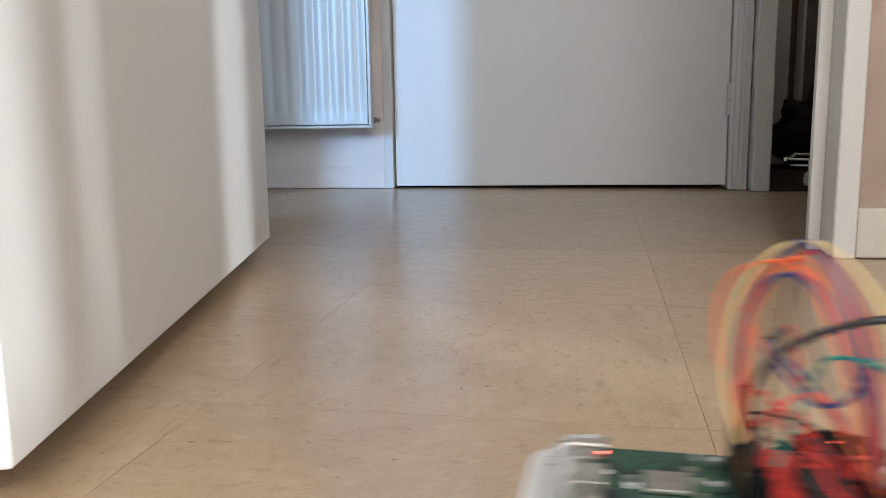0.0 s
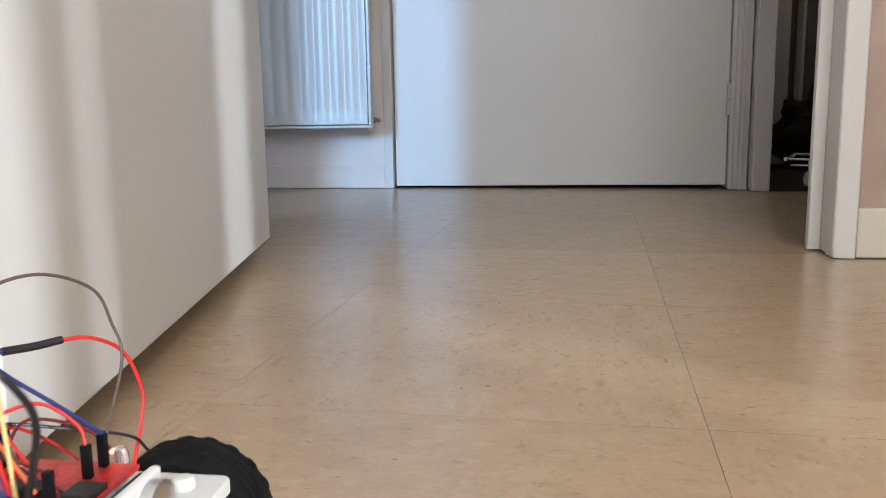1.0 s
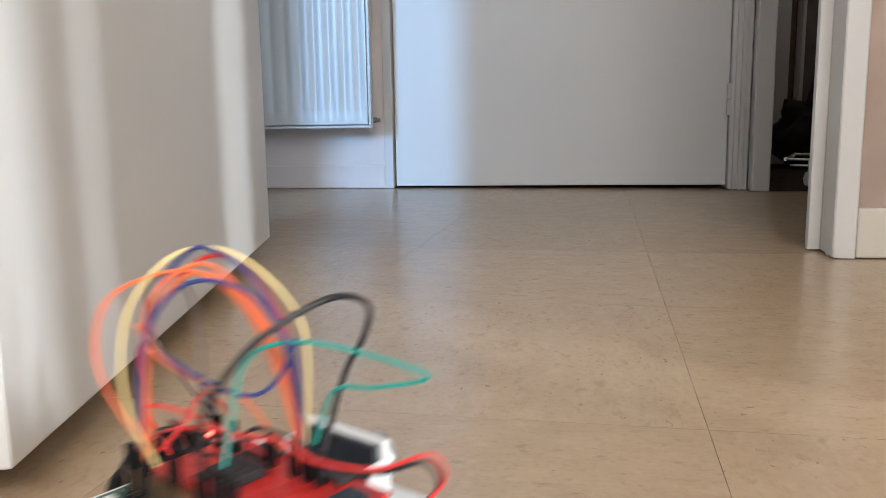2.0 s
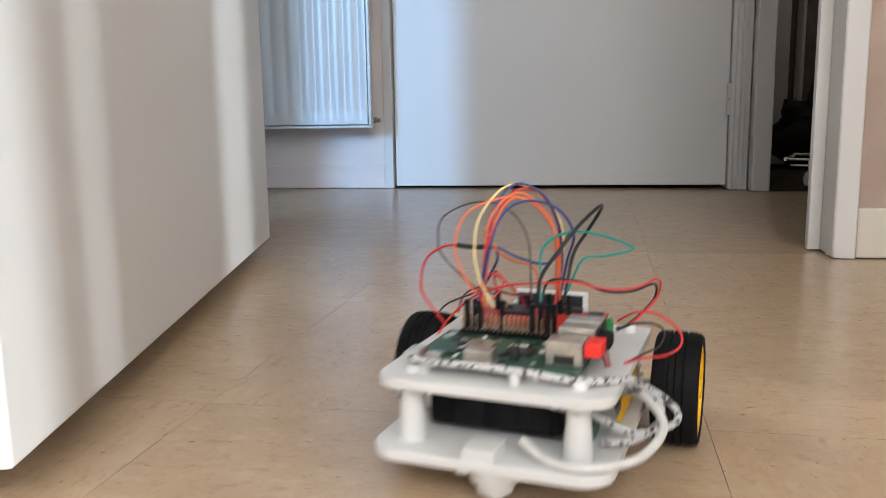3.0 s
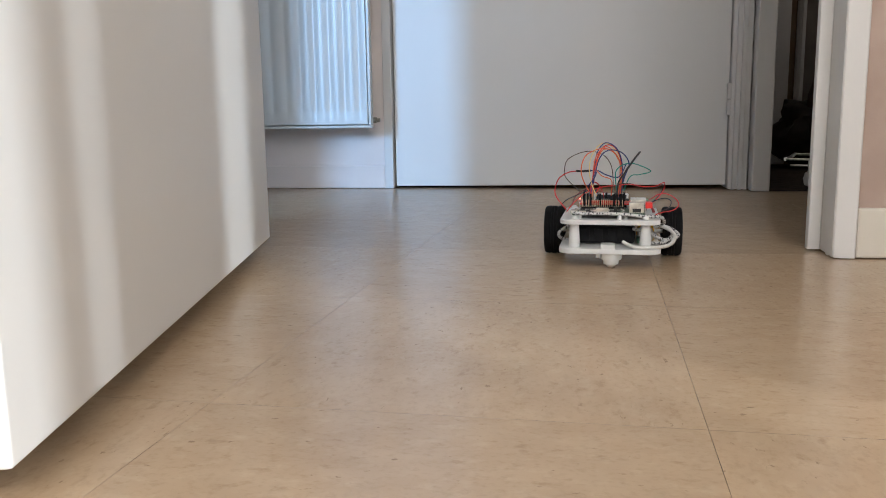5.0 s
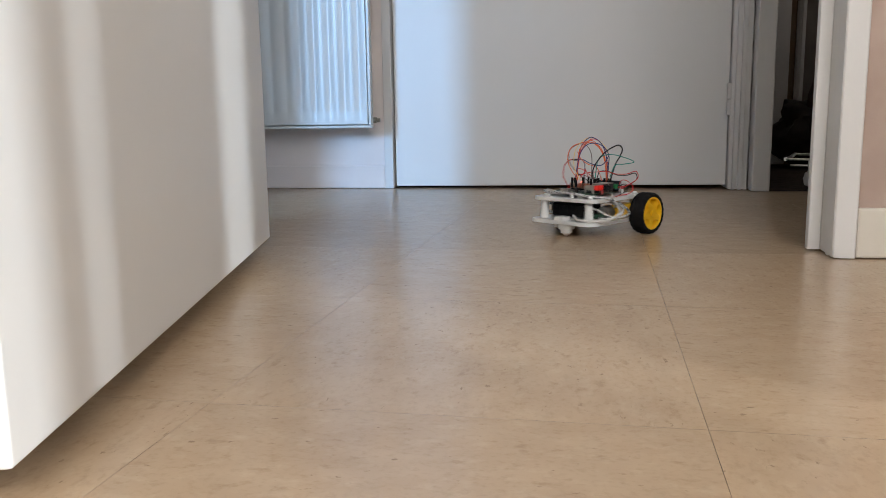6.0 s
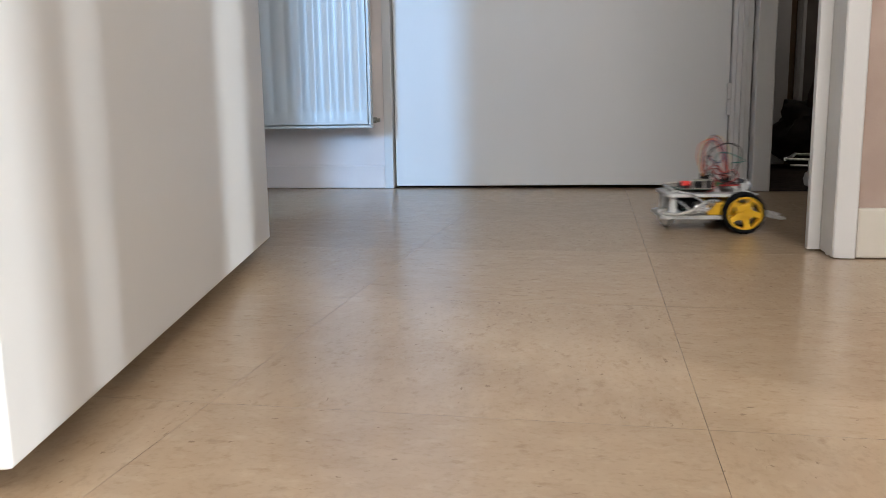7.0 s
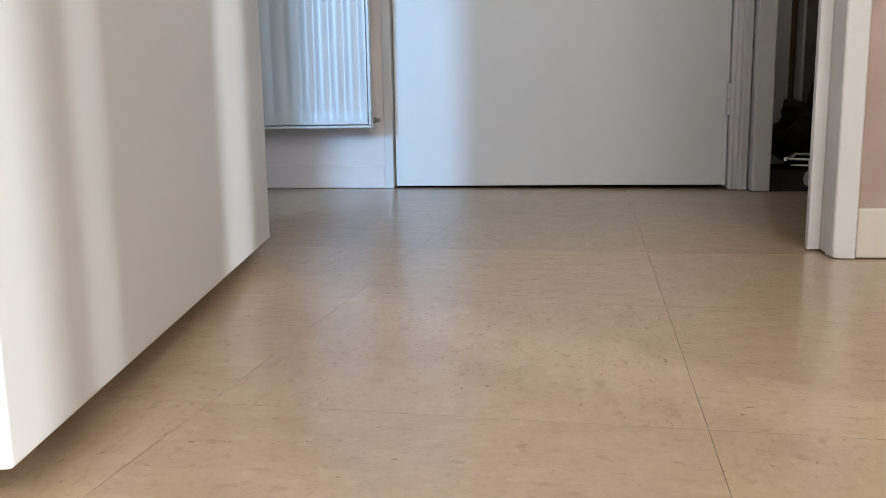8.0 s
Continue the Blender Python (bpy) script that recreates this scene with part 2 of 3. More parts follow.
def wall(name, lo, hi, material, label, holes=(), axis=0):
    """A thick wall, built of solid runs beside and over its openings (start, end, bottom, top) along one axis."""
    bm = bmesh.new()
    at = lo[axis]
    for a, b, z0, z1 in sorted(holes):
        p, q = list(lo), list(hi)
        p[axis], q[axis] = at, a
        add_box(bm, p, q)
        p[axis], q[axis] = a, b
        if z1 < hi[2]:
            add_box(bm, (*p[:2], z1), q)
        if z0 > lo[2]:
            add_box(bm, p, (*q[:2], z0))
        at = b
    p = list(lo)
    p[axis] = at
    add_box(bm, p, hi)
    return structure(name, bm, material, label)


DOOR_L, DOOR_R = -0.2568, 0.533
wall("wall_hall_far", (LEFT - 0.1, BACK, 0), (RIGHT - 0.001, BACK + 0.12, HIGH), HALL_WALL, "pale painted plaster wall of the hall",
     [(DOOR_L - 0.025, DOOR_R + 0.005, 0, 2.05), (0.618, 1.36, 0, 2.05)])
wall("wall_doorway", (LEFT, FRONT_A, 0), (3.0, FRONT_B, HIGH), PLASTER, "pinkish plaster wall beside the open doorway",
     [(-0.75, -0.45, 0, 2.05), (HINGE - 0.03, JAMB, 0, 2.08)])
wall("wall_hall_left", (LEFT - 0.1, FRONT_B, 0), (LEFT, BACK, HIGH), HALL_WALL, "pale painted hall wall")
# The opening only serves the added fill lamp of the unlit room.
wall("wall_hall_right", (RIGHT, FRONT_B, 0), (RIGHT + 0.10, 3.2, HIGH), ROOM_WALL, "plain painted hall wall", [(1.79, 2.21, 0.98, 1.82)], axis=1)
# Unseen divider, added so the hall lamp does not reach the room's floor.
wall("wall_room_left", (-0.42, -2.6, 0), (-0.32, FRONT_A, HIGH), ROOM_WALL, "plain painted unseen wall added to keep corridor light out of the room")
# Unseen partition: its end and gap cut the side light into stripes.
wall("wall_room_right", (0.95, -0.545, 0), (0.98, FRONT_A, HIGH), ROOM_WALL, "unseen partition added to shape the light stripes, with a narrow gap", [(-0.380, -0.287, 0, 2.05)], axis=1)
wall("wall_room_side", (3.0, -2.7, 0), (3.1, 3.3, HIGH), ROOM_WALL, "plain painted wall with a slit for the stripe lamp", [(-1.64, -1.56, 0.1, 1.0)], axis=1)
# The last opening only holds the added corner fill.
wall("wall_room_rear", (-2.4, -2.7, 0), (3.0, -2.6, HIGH), ROOM_WALL, "plain painted wall with openings for the lamps", [(-2.03, -1.71, 0.78, 1.62), (-0.025, 1.51, 1.43, 2.47), (1.68, 2.98, 0.48, 1.62)])
wall("wall_corridor_left", (-2.5, -2.7, 0), (-2.4, FRONT_B, HIGH), ROOM_WALL, "plain painted corridor wall")
wall("wall_corridor_end", (-2.4, FRONT_A, 0), (LEFT - 0.001, FRONT_B, HIGH), ROOM_WALL, "plain painted corridor wall")
wall("wall_dark_far", (0.56, 2.42, 0), (RIGHT - 0.001, 2.52, HIGH), SHADE_WALL, "wall of the unlit room, coloured dark for its shade")
wall("wall_dark_left", (0.50, BACK + 0.121, 0), (0.56, 2.52, HIGH), SHADE_WALL, "wall of the unlit room, coloured dark for its shade")
# Unseen box behind the closed door, added to keep light out of its gap.
wall("wall_behind_far", (LEFT - 0.1, BACK + 0.6, 0), (0.499, BACK + 0.7, HIGH), SHADE_WALL, "unseen wall coloured dark to keep the gap under the closed door black")
wall("wall_behind_left", (LEFT - 0.1, BACK + 0.121, 0), (LEFT, BACK + 0.599, HIGH), SHADE_WALL, "unseen wall coloured dark to keep the gap under the closed door black")
# Unseen stub, added so that the gap under the open door stays dark.
wall("wall_behind_door", (-0.319, -0.225, 0), (-0.068, -0.175, HIGH), ROOM_WALL, "unseen wall stub that blocks light behind the open door")
# Unseen bar, added to put a darker streak into the near stripe.
structure("window_post", box((0.965, -0.602, 0), (1.0, -0.580, HIGH), 0.003), TRIM_PAINT, "slim white unseen post added to split a light stripe")
structure("ceiling", box((-3.3, -2.7, HIGH), (3.1, 3.3, HIGH + 0.1)), CEILING_PAINT, "plain white ceiling")
floor = structure("floor", box((-3.3, -2.7, -0.06), (3.1, 3.3, -0.0009)), JOINT, "beige marbled vinyl tile floor with dark joints")


def skirting(name, lo, hi, paint, label):
    return structure(name, box(lo, hi, 0.003), paint, label)


skirting("baseboard_1", (0.5480, FRONT_A - 0.008, 0.001), (0.95, FRONT_A - 0.0005, 0.062), SKIRT_PAINT, "cream painted skirting board")
skirting("baseboard_2", (LEFT, BACK - 0.0065, 0.001), (-0.2820, BACK - 0.0005, 0.058), HALL_WALL, "white painted skirting board")


# ---------- doors and frames ----------
def door_leaf(name, width, height, thick, label):
    """A flush leaf: origin at the hinge edge, on its face; it runs along +x and is thick towards +y."""
    leaf = part(name, box((0, 0, 0), (width, thick, height), 0.0022, 3), DOOR_PAINT)
    return tagged(leaf, label, "door", kind="structure")


near = Vector((-0.0218, -0.1497, 0))
hinge = Vector((-0.1911, 0.5600, 0))
run = (near - hinge).normalized()
open_door = door_leaf("door_1", (near - hinge).length, 2.02, 0.040, "white flush door standing open into the room")
open_door.matrix_world = Matrix.Translation((hinge.x, hinge.y, 0.020)) @ Matrix.Rotation(math.atan2(run.y, run.x), 4, "Z")
for v in open_door.data.vertices:
    v.co.y -= 0.040

far_door = door_leaf("door_2", DOOR_R - DOOR_L, 2.02, 0.040, "white flush door, closed, at the end of the hall")
far_door.matrix_world = pose(DOOR_L, BACK + 0.006, 0.0098)
for v in far_door.data.vertices:
    # the lower edge is cut a little out of level
    if v.co.z < 0.1:
        v.co.z -= 0.0042 * (1 - v.co.x / (DOOR_R - DOOR_L))


def moulding(bm, x0, x1, y_front, y_back, z1, steps):
    """An upright casing with stepped mouldings; steps are (share of the width, how proud)."""
    w = x1 - x0
    prof = [(x0, y_back)]
    for s, d in steps:
        prof.append((x0 + s * w, y_front - d))
    prof.append((x1, y_back))
    full = []
    for a, b in zip(prof, prof[1:]):
        full += [(a[0] + (b[0] - a[0]) * k / 3, a[1] + (b[1] - a[1]) * k / 3) for k in range(3)]
    full.append(prof[-1])
    f = bm.faces.new([bm.verts.new((x, y, 0.0020)) for x, y in full])
    g = bmesh.ops.extrude_face_region(bm, geom=[f])["geom"]
    up = [v for v in g if isinstance(v, bmesh.types.BMVert)]
    bmesh.ops.translate(bm, verts=up, vec=(0, 0, z1))
    rng = random.Random(3)
    for v in f.verts if f.is_valid else []:
        if v not in up:
            v.co.z = 0.0008 + 0.0042 * rng.random() ** 2
    return bm


STEPS = [(0, 0.004), (0.16, 0.006), (0.2, 0.012), (0.42, 0.012), (0.47, 0.018), (0.66, 0.018), (0.7, 0.010), (0.94, 0.009), (1, 0.005)]
structure("door_frame_far_left", box((DOOR_L - 0.025, BACK - 0.008, 0.0005), (DOOR_L - 0.0032, BACK + 0.06, 2.06), 0.0015), TRIM_PAINT, "white painted door frame")
structure("door_frame_far_right", moulding(bmesh.new(), DOOR_R + 0.0015, 0.577, BACK - 0.012, BACK + 0.05, 2.08, STEPS), TRIM_PAINT, "white painted moulded door frame")
structure("door_frame_dark", box((0.5785, 1.455, 0.0005), (0.6175, BACK - 0.0005, 2.06), 0.003), TRIM_PAINT, "white painted frame of the dark doorway")
structure("door_frame_right", moulding(bmesh.new(), 0.5210, 0.5475, FRONT_A + 0.0005, FRONT_A + 0.02, 2.12, [(0, 0.009), (0.07, 0.011), (0.93, 0.011), (1, 0.009)]), TRIM_PAINT,
          "white painted door casing, chipped at the floor")
structure("door_lining_right", box((0.5217, FRONT_A + 0.021, 0.002), (0.5308, FRONT_B + 0.002, 2.08), 0.0015), TRIM_PAINT, "white painted door lining")
structure("door_stop_right", box((0.506, 0.639, 0.0022), (0.5215, 0.653, 2.08), 0.0012), TRIM_PAINT, "white painted door stop")
structure("door_frame_left", box((HINGE - 0.03, 0.600, 0.0005), (HINGE + 0.001, FRONT_B + 0.004, 2.08), 0.003), TRIM_PAINT, "white painted door frame on the hinge side")


def hinge_knuckle(name, x, y, z, length):
    bm = lathe([(0.005, 0), (0.0075, 0.001), (0.0075, length * 0.48), (0.0062, length * 0.5), (0.0075, length * 0.52), (0.0075, length - 0.001), (0.005, length)], 14, at=(x, y, z))
    return structure(name, bm, TRIM_PAINT, "white painted door hinge", smooth=True)


hinge_knuckle("door_hinge", DOOR_R + 0.0005, BACK - 0.009, 0.170, 0.072)


# ---------- radiator ----------
def radiator():
    x0, x1, z0, z1, y0, y1 = -0.93, -0.294, 0.152, 0.75, BACK - 0.092, BACK - 0.028
    root = tagged(new("radiator"), "white enamelled steel panel radiator with upright ridges", "radiator")
    root.location = (x0, BACK, z0)
    inv = Matrix.Translation((-x0, -BACK, -z0))

    def piece(name, bm, mat, label="", smooth=False):
        bm.transform(inv)
        return part(name, bm, mat, root, label, smooth)

    bm = bmesh.new()
    pitch = 0.0363
    n = int((x1 - x0 - 0.03) / pitch)
    prof = [(x1 - 0.0055, y0), ]
    x = x1 - 0.0155
    prof.append((x, y0))
    for i in range(n):
        for s, d in ((0.0, 0), (0.17, 0.0040), (0.34, 0.0040), (0.50, 0), (1.0, 0)):
            prof.append((x - s * pitch, y0 + d))
        x -= pitch
    prof.append((x0, y0))
    zs = [(z0 + 0.036, 0.0), (z0 + 0.048, 1.0), (z1 - 0.048, 1.0), (z1 - 0.036, 0.0)]
    rows = [[bm.verts.new((px, y0 + 0.003 + (py - y0) * k, z)) for px, py in prof] for z, k in [(z0 + 0.0095, 0.0)] + zs + [(z1 - 0.003, 0.0)]]
    for a, b in zip(rows, rows[1:]):
        for i in range(len(prof) - 1):
            bm.faces.new((a[i], a[i + 1], b[i + 1], b[i]))
    bmesh.ops.remove_doubles(bm, verts=bm.verts, dist=1e-5)
    g = bmesh.ops.extrude_face_region(bm, geom=list(bm.faces))["geom"]
    bmesh.ops.translate(bm, verts=[v for v in g if isinstance(v, bmesh.types.BMVert)], vec=(0, 0.011, 0))
    piece("front_panel", bm, RADIATOR_PAINT, smooth=True)
    rim = bmesh.new()
    add_box(rim, (x0, y0 - 0.0035, z0), (x1 + 0.006, y0 + 0.016, z0 + 0.0065), 0.002)
    add_box(rim, (x1 - 0.0015, y0 - 0.0035, z0 + 0.0067), (x1 + 0.006, y0 + 0.014, z1), 0.002)
    piece("panel_edge", rim, RADIATOR_PAINT)
    piece("rear_panel", box((x0 + 0.01, y1 - 0.012, z0 + 0.004), (x1 - 0.012, y1, z1 - 0.004), 0.003), RADIATOR_PAINT)
    fins = bmesh.new()
    for i in range(26):
        fx = x0 + 0.03 + i * 0.0225
        add_box(fins, (fx, y0 + 0.014, z0 + 0.03), (fx + 0.0015, y1 - 0.0125, z1 - 0.03))
    piece("convector_fins", fins, RADIATOR_PAINT)
    for bx in (x0 + 0.12, x1 - 0.12):
        piece("bracket", box((bx, y1 + 0.0005, z0 + 0.05), (bx + 0.03, BACK + 0.001, z1 - 0.05)), RADIATOR_PAINT)
    piece("valve", lathe([(0.005, 0), (0.0075, 0.002), (0.0075, 0.012), (0.0045, 0.013), (0.0045, 0.020)], 14, "X", (x1 - 0.004, y0 + 0.036, z0 + 0.018)), BRASS, "small metal bleed valve", True)
    return root


radiator()


# ---------- things in the unlit room ----------
def lump(name, at, size, material, label, category, seed):
    bm = bmesh.new()
    bmesh.ops.create_icosphere(bm, subdivisions=4, radius=1)
    for v in bm.verts:
        k = 1 + 0.35 * noise.noise(v.co * 1.7 + Vector((seed, 0, 0))) + 0.12 * noise.noise(v.co * 5 + Vector((0, seed, 0)))
        v.co = Vector((v.co.x * size[0] * k, v.co.y * size[1] * k, max(v.co.z * k, -0.96) * size[2]))
    lowest = min(v.co.z for v in bm.verts)
    for v in bm.verts:
        v.co.z -= lowest
    ob = part(name, bm, material, smooth=True)
    ob.location = at
    return tagged(ob, label, category)


def low_rack():
    root = tagged(new("metal_rack"), "low pale metal rack on rounded white feet", "rack")
    root.matrix_world = pose(0.722, 1.555, 0.0041, 0, 0, -17)
    for y, z in ((0.24, 0.062), (0.12, 0.040), (0.0, 0.062)):
        part("rail", tube([(-0.052, y, z), (0.15, y, z - 0.001), (0.36, y, z)], 0.0032), SILVER, root, smooth=True)
    for x in (0.0, 0.36):
        part("side_bar", tube([(x - (0.052 if x == 0 else 0), 0.0, 0.062), (x - (0.052 if x == 0 else 0), 0.12, 0.060), (x - (0.052 if x == 0 else 0), 0.24, 0.062)], 0.0045), STEEL, root, smooth=True)
        for y in (0.0, 0.24):
            part("foot", lathe([(0.003, 0.061), (0.0035, 0.034), (0.009, 0.031), (0.0125, 0.018), (0.010, 0.004), (0.005, 0.0003)], 20, at=(x, y, 0)), WHITE_PLASTIC, root, "rounded white foot", True)
    return root


low_rack()
# Added sheet that darkens the tiles beyond the dark doorway.
structure("carpet", box((0.6185, 1.462, 0.0005), (1.38, 2.39, 0.004), 0.001), DARK_SHEET, "dark brown sheet added to darken the floor of the unlit room")
structure("door_frame_inner", moulding(bmesh.new(), 0.863, 0.888, 2.40, 2.419, 2.1, STEPS), TRIM_PAINT, "dim white moulded door frame across the unlit room")
structure("door_inner", box((0.800, 2.396, 0.004), (0.843, 2.419, 2.1), 0.003), ROOM_WALL, "grey painted door edge across the unlit room")
structure("door_post_inner", box((0.844, 2.404, 0.002), (0.862, 2.419, 2.1), 0.003), BROWN_WOOD, "brown wooden door post across the unlit room")
lump("dark_bag", (0.90, 2.24, 0.0041), (0.135, 0.10, 0.105), FABRIC_DARK, "dark crumpled cloth bag on the floor", "bag", 2.0)
lump("coat", (0.962, 2.20, 0.0041), (0.085, 0.09, 0.17), FABRIC_RED, "dark reddish-brown coat heaped beside the bag", "coat", 7.0)


# ---------- the robot car ----------
# Its own space: +x towards the driven wheels, +y to its left, z up from the floor, the axle over the origin.
MM = 0.001
TRACK, RADIUS = 0.0728, 0.0307


def wire(root, name, points, colour, radius=0.62, label=""):
    return part(name, tube([(x * MM, y * MM, z * MM) for x, y, z in points], radius * 0.93 * MM, 6, 8), colour, root, label, True)


def wheel(root, side):
    """A yellow five-spoke wheel in a treaded black tyre; its own space has the axle along y."""
    prof_out = [(0.0205, -0.0104), (0.0230, -0.0112), (0.0280, -0.0120), (0.0300, -0.0120), (0.0315, -0.0108), (0.0324, -0.0080), (0.0325, -0.0048), (0.0314, -0.0042), (0.0314, -0.0034), (0.0325, -0.0028),
                (0.0325, -0.0004), (0.0316, 0.0), (0.0325, 0.0004), (0.0325, 0.0028), (0.0314, 0.0034), (0.0314, 0.0042), (0.0325, 0.0048), (0.0324, 0.0080), (0.0315, 0.0108), (0.0300, 0.0120), (0.0280, 0.0120),
                (0.0262, 0.0112), (0.0258, 0.0108), (0.0258, -0.0040), (0.0205, -0.0060)]
    k = RADIUS / 0.0325
    rim = bmesh.new()
    n = 40
    for lo_r, hi_r, h0, h1 in ((0.0232, 0.0257, -0.0036, 0.0112), (0.0, 0.0126, -0.0034, 0.0086), (0.0, 0.0052, -0.0105, 0.0120)):
        ring = []
        for r, h in ((max(lo_r, 0.0002), h0), (hi_r, h0), (hi_r, h1), (max(lo_r, 0.0002), h1)):
            ring.append([rim.verts.new((k * r * math.sin(2 * math.pi * i / n), h * side, k * r * math.cos(2 * math.pi * i / n))) for i in range(n)])
        for a, b in zip(ring, ring[1:] + ring[:1]):
            for i in range(n):
                rim.faces.new((a[i], a[(i + 1) % n], b[(i + 1) % n], b[i]))
    for s in range(5):
        a0 = 2 * math.pi * s / 5
        rows = []
        for r, half in ((0.003, 0.0076), (0.010, 0.0064), (0.017, 0.0038), (0.0205, 0.0038), (0.0236, 0.0058)):
            row = []
            for t, h in ((-half, -0.0012), (half, -0.0012), (half, 0.0098), (-half, 0.0098)):
                x, z = r * math.sin(a0) + t * math.cos(a0), r * math.cos(a0) - t * math.sin(a0)
                row.append(rim.verts.new((k * x, h * side, k * z)))
            rows.append(row)
        for a, b in zip(rows, rows[1:]):
            for i in range(4):
                rim.faces.new((a[i], a[(i + 1) % 4], b[(i + 1) % 4], b[i]))
        rim.faces.new(rows[0][::-1])
        rim.faces.new(rows[-1])
    ob = part("wheel", rim, YELLOW_PLASTIC, root, "yellow five-spoke plastic wheel", True)
    ob.location = (0, side * TRACK, RADIUS)
    tyre = bmesh.new()
    m = 120
    rings = []
    for r, h in prof_out:
        ring = []
        for i in range(m):
            rr = k * r
            if r > 0.0299 and ((i + (3 if h > 0 else 0)) // 3) % 2 == 0 and abs(h) > 0.0050:
                rr = k * r - 0.0008
            ring.append(tyre.verts.new((rr * math.sin(2 * math.pi * i / m), h * side, rr * math.cos(2 * math.pi * i / m))))
        rings.append(ring)
    for a, b in zip(rings, rings[1:] + rings[:1]):
        for i in range(m):
            tyre.faces.new((a[i], a[(i + 1) % m], b[(i + 1) % m], b[i]))
    part("tyre", tyre, TYRE_RUBBER, ob, "black treaded rubber tyre", True)
    return ob


def robot_car():
    root = tagged(new("robot_car"), "small wheeled robot car with white plates and looping coloured wires", "robot")
    add = lambda name, bm, mat, label="", smooth=False: part(name, bm, mat, root, label, smooth)
    # decks
    add("lower_plate", plate([(x, y + 0.0022) for x, y in rounded_outline(-0.1147, 0.030, 0.0582, 0.016, 0.004)], 0.0185, 0.0240), WHITE_PLASTIC, "white plastic lower deck")
    top = add("upper_plate", plate([(x, y + 0.0022) for x, y in rounded_outline(-0.1088, 0.024, 0.0572, 0.015, 0.004)], 0.0516, 0.0568), WHITE_PLASTIC, "white plastic upper deck")
    for x, y in ((-0.0966, 0.0428), (-0.0966, -0.0384), (0.008, 0.0487), (0.008, -0.0443)):
        add("pillar", lathe([(0.0070, 0.0235), (0.0067, 0.030), (0.0052, 0.0505), (0.0052, 0.0512)], 20, at=(x, y, 0)), WHITE_PLASTIC, smooth=True)
        part("stud", lathe([(0.0040, 0.0565), (0.0040, 0.0590), (0.0030, 0.0604), (0.0008, 0.0608)], 14, at=(x + 0.003, y, 0)), WHITE_PLASTIC, top, smooth=True)
    for x, y in ((-0.098, -0.009), (-0.094, 0.037)):
        part("stud", lathe([(0.0026, 0.0565), (0.0026, 0.0612), (0.0022, 0.0622)], 14, at=(x, y, 0)), WHITE_PLASTIC, top, smooth=True)
    # swivel ball
    add("caster_block", box((-0.1135, -0.0042, 0.0235), (-0.095, 0.0118, 0.0292), 0.0008), WHITE_PLASTIC, "white block over the caster")
    cup = add("caster_cup", lathe([(0.0125, 0.0186), (0.0125, 0.0120), (0.0118, 0.0108), (0.0090, 0.0104), (0.0086, 0.0052), (0.0070, 0.0044)], 28, at=(-0.0990, 0, 0)), WHITE_PLASTIC, "white caster cup", True)
    part("ear", box((-0.106, 0.0118, 0.0125), (-0.094, 0.0175, 0.0185), 0.0008), WHITE_PLASTIC, cup)
    part("caster_ball", lathe([(0.0006, 0.0003), (0.0028, 0.0008), (0.0048, 0.0022), (0.0058, 0.0046), (0.0056, 0.007)], 20, at=(-0.0990, 0, 0)), STEEL, cup, smooth=True)
    # drive
    for side in (1, -1):
        y0, y1 = sorted((side * 0.0300, side * 0.0500))
        motor = add("gear_motor", box((-0.047, y0, 0.0243), (0.012, y1, 0.0435), 0.002), YELLOW_PLASTIC, "yellow plastic gear motor")
        part("shaft", lathe([(0.0026, 0), (0.0026, 0.0155)], 12, "Y", (0, side * 0.0498 if side > 0 else -0.0653, RADIUS)), WHITE_PLASTIC, motor)
        part("can", lathe([(0.0095, 0), (0.0098, 0.001), (0.0098, 0.017), (0.006, 0.018)], 20, "X", (-0.0645, side * 0.040, 0.0342)), STEEL, motor, smooth=True)
    # battery pack between the decks
    pack = add("battery_pack", box((-0.083, -0.0270, 0.0262), (-0.050, 0.0400, 0.0465), 0.003), BLACK_PLASTIC, "black plastic battery pack")
    for k in range(4):
        part("rib", box((-0.0842, -0.022 + k * 0.016, 0.029), (-0.0832, -0.012 + k * 0.016, 0.0435), 0.0003), BLACK_PLASTIC, pack)
    add("switch_board", box((-0.079, -0.0420, 0.0262), (-0.055, -0.0290, 0.0330), 0.0005), PCB_GREEN, "small circuit board")
    # main computer board
    pi = add("computer_board", box((-0.092, -0.038, 0.0612), (-0.037, 0.046, 0.0627), 0.0004), PCB_GREEN, "green single-board computer")
    for lo, hi, mat, nm in (((-0.083, -0.0370, 0.0629), (-0.069, -0.0195, 0.0742), SILVER, "network_port"), ((-0.066, -0.0395, 0.0629), (-0.052, -0.0215, 0.0768), SILVER, "usb_port"),
                            ((-0.0505, -0.0395, 0.0629), (-0.0385, -0.0215, 0.0768), SILVER, "usb_port"), ((-0.070, 0.012, 0.0629), (-0.056, 0.026, 0.0645), SILVER, "processor"),
                            ((-0.074, -0.010, 0.0629), (-0.062, 0.003, 0.0642), CHIP, "chip"), ((-0.0925, 0.030, 0.0629), (-0.086, 0.038, 0.0655), SILVER, "power_socket"),
                            ((-0.0925, 0.004, 0.0629), (-0.082, 0.018, 0.0690), SILVER, "video_socket"), ((-0.0830, -0.006, 0.0629), (-0.079, -0.002, 0.070), CHIP, "camera_socket")):
        o = part(nm, box(lo, hi, 0.0004), mat, pi)
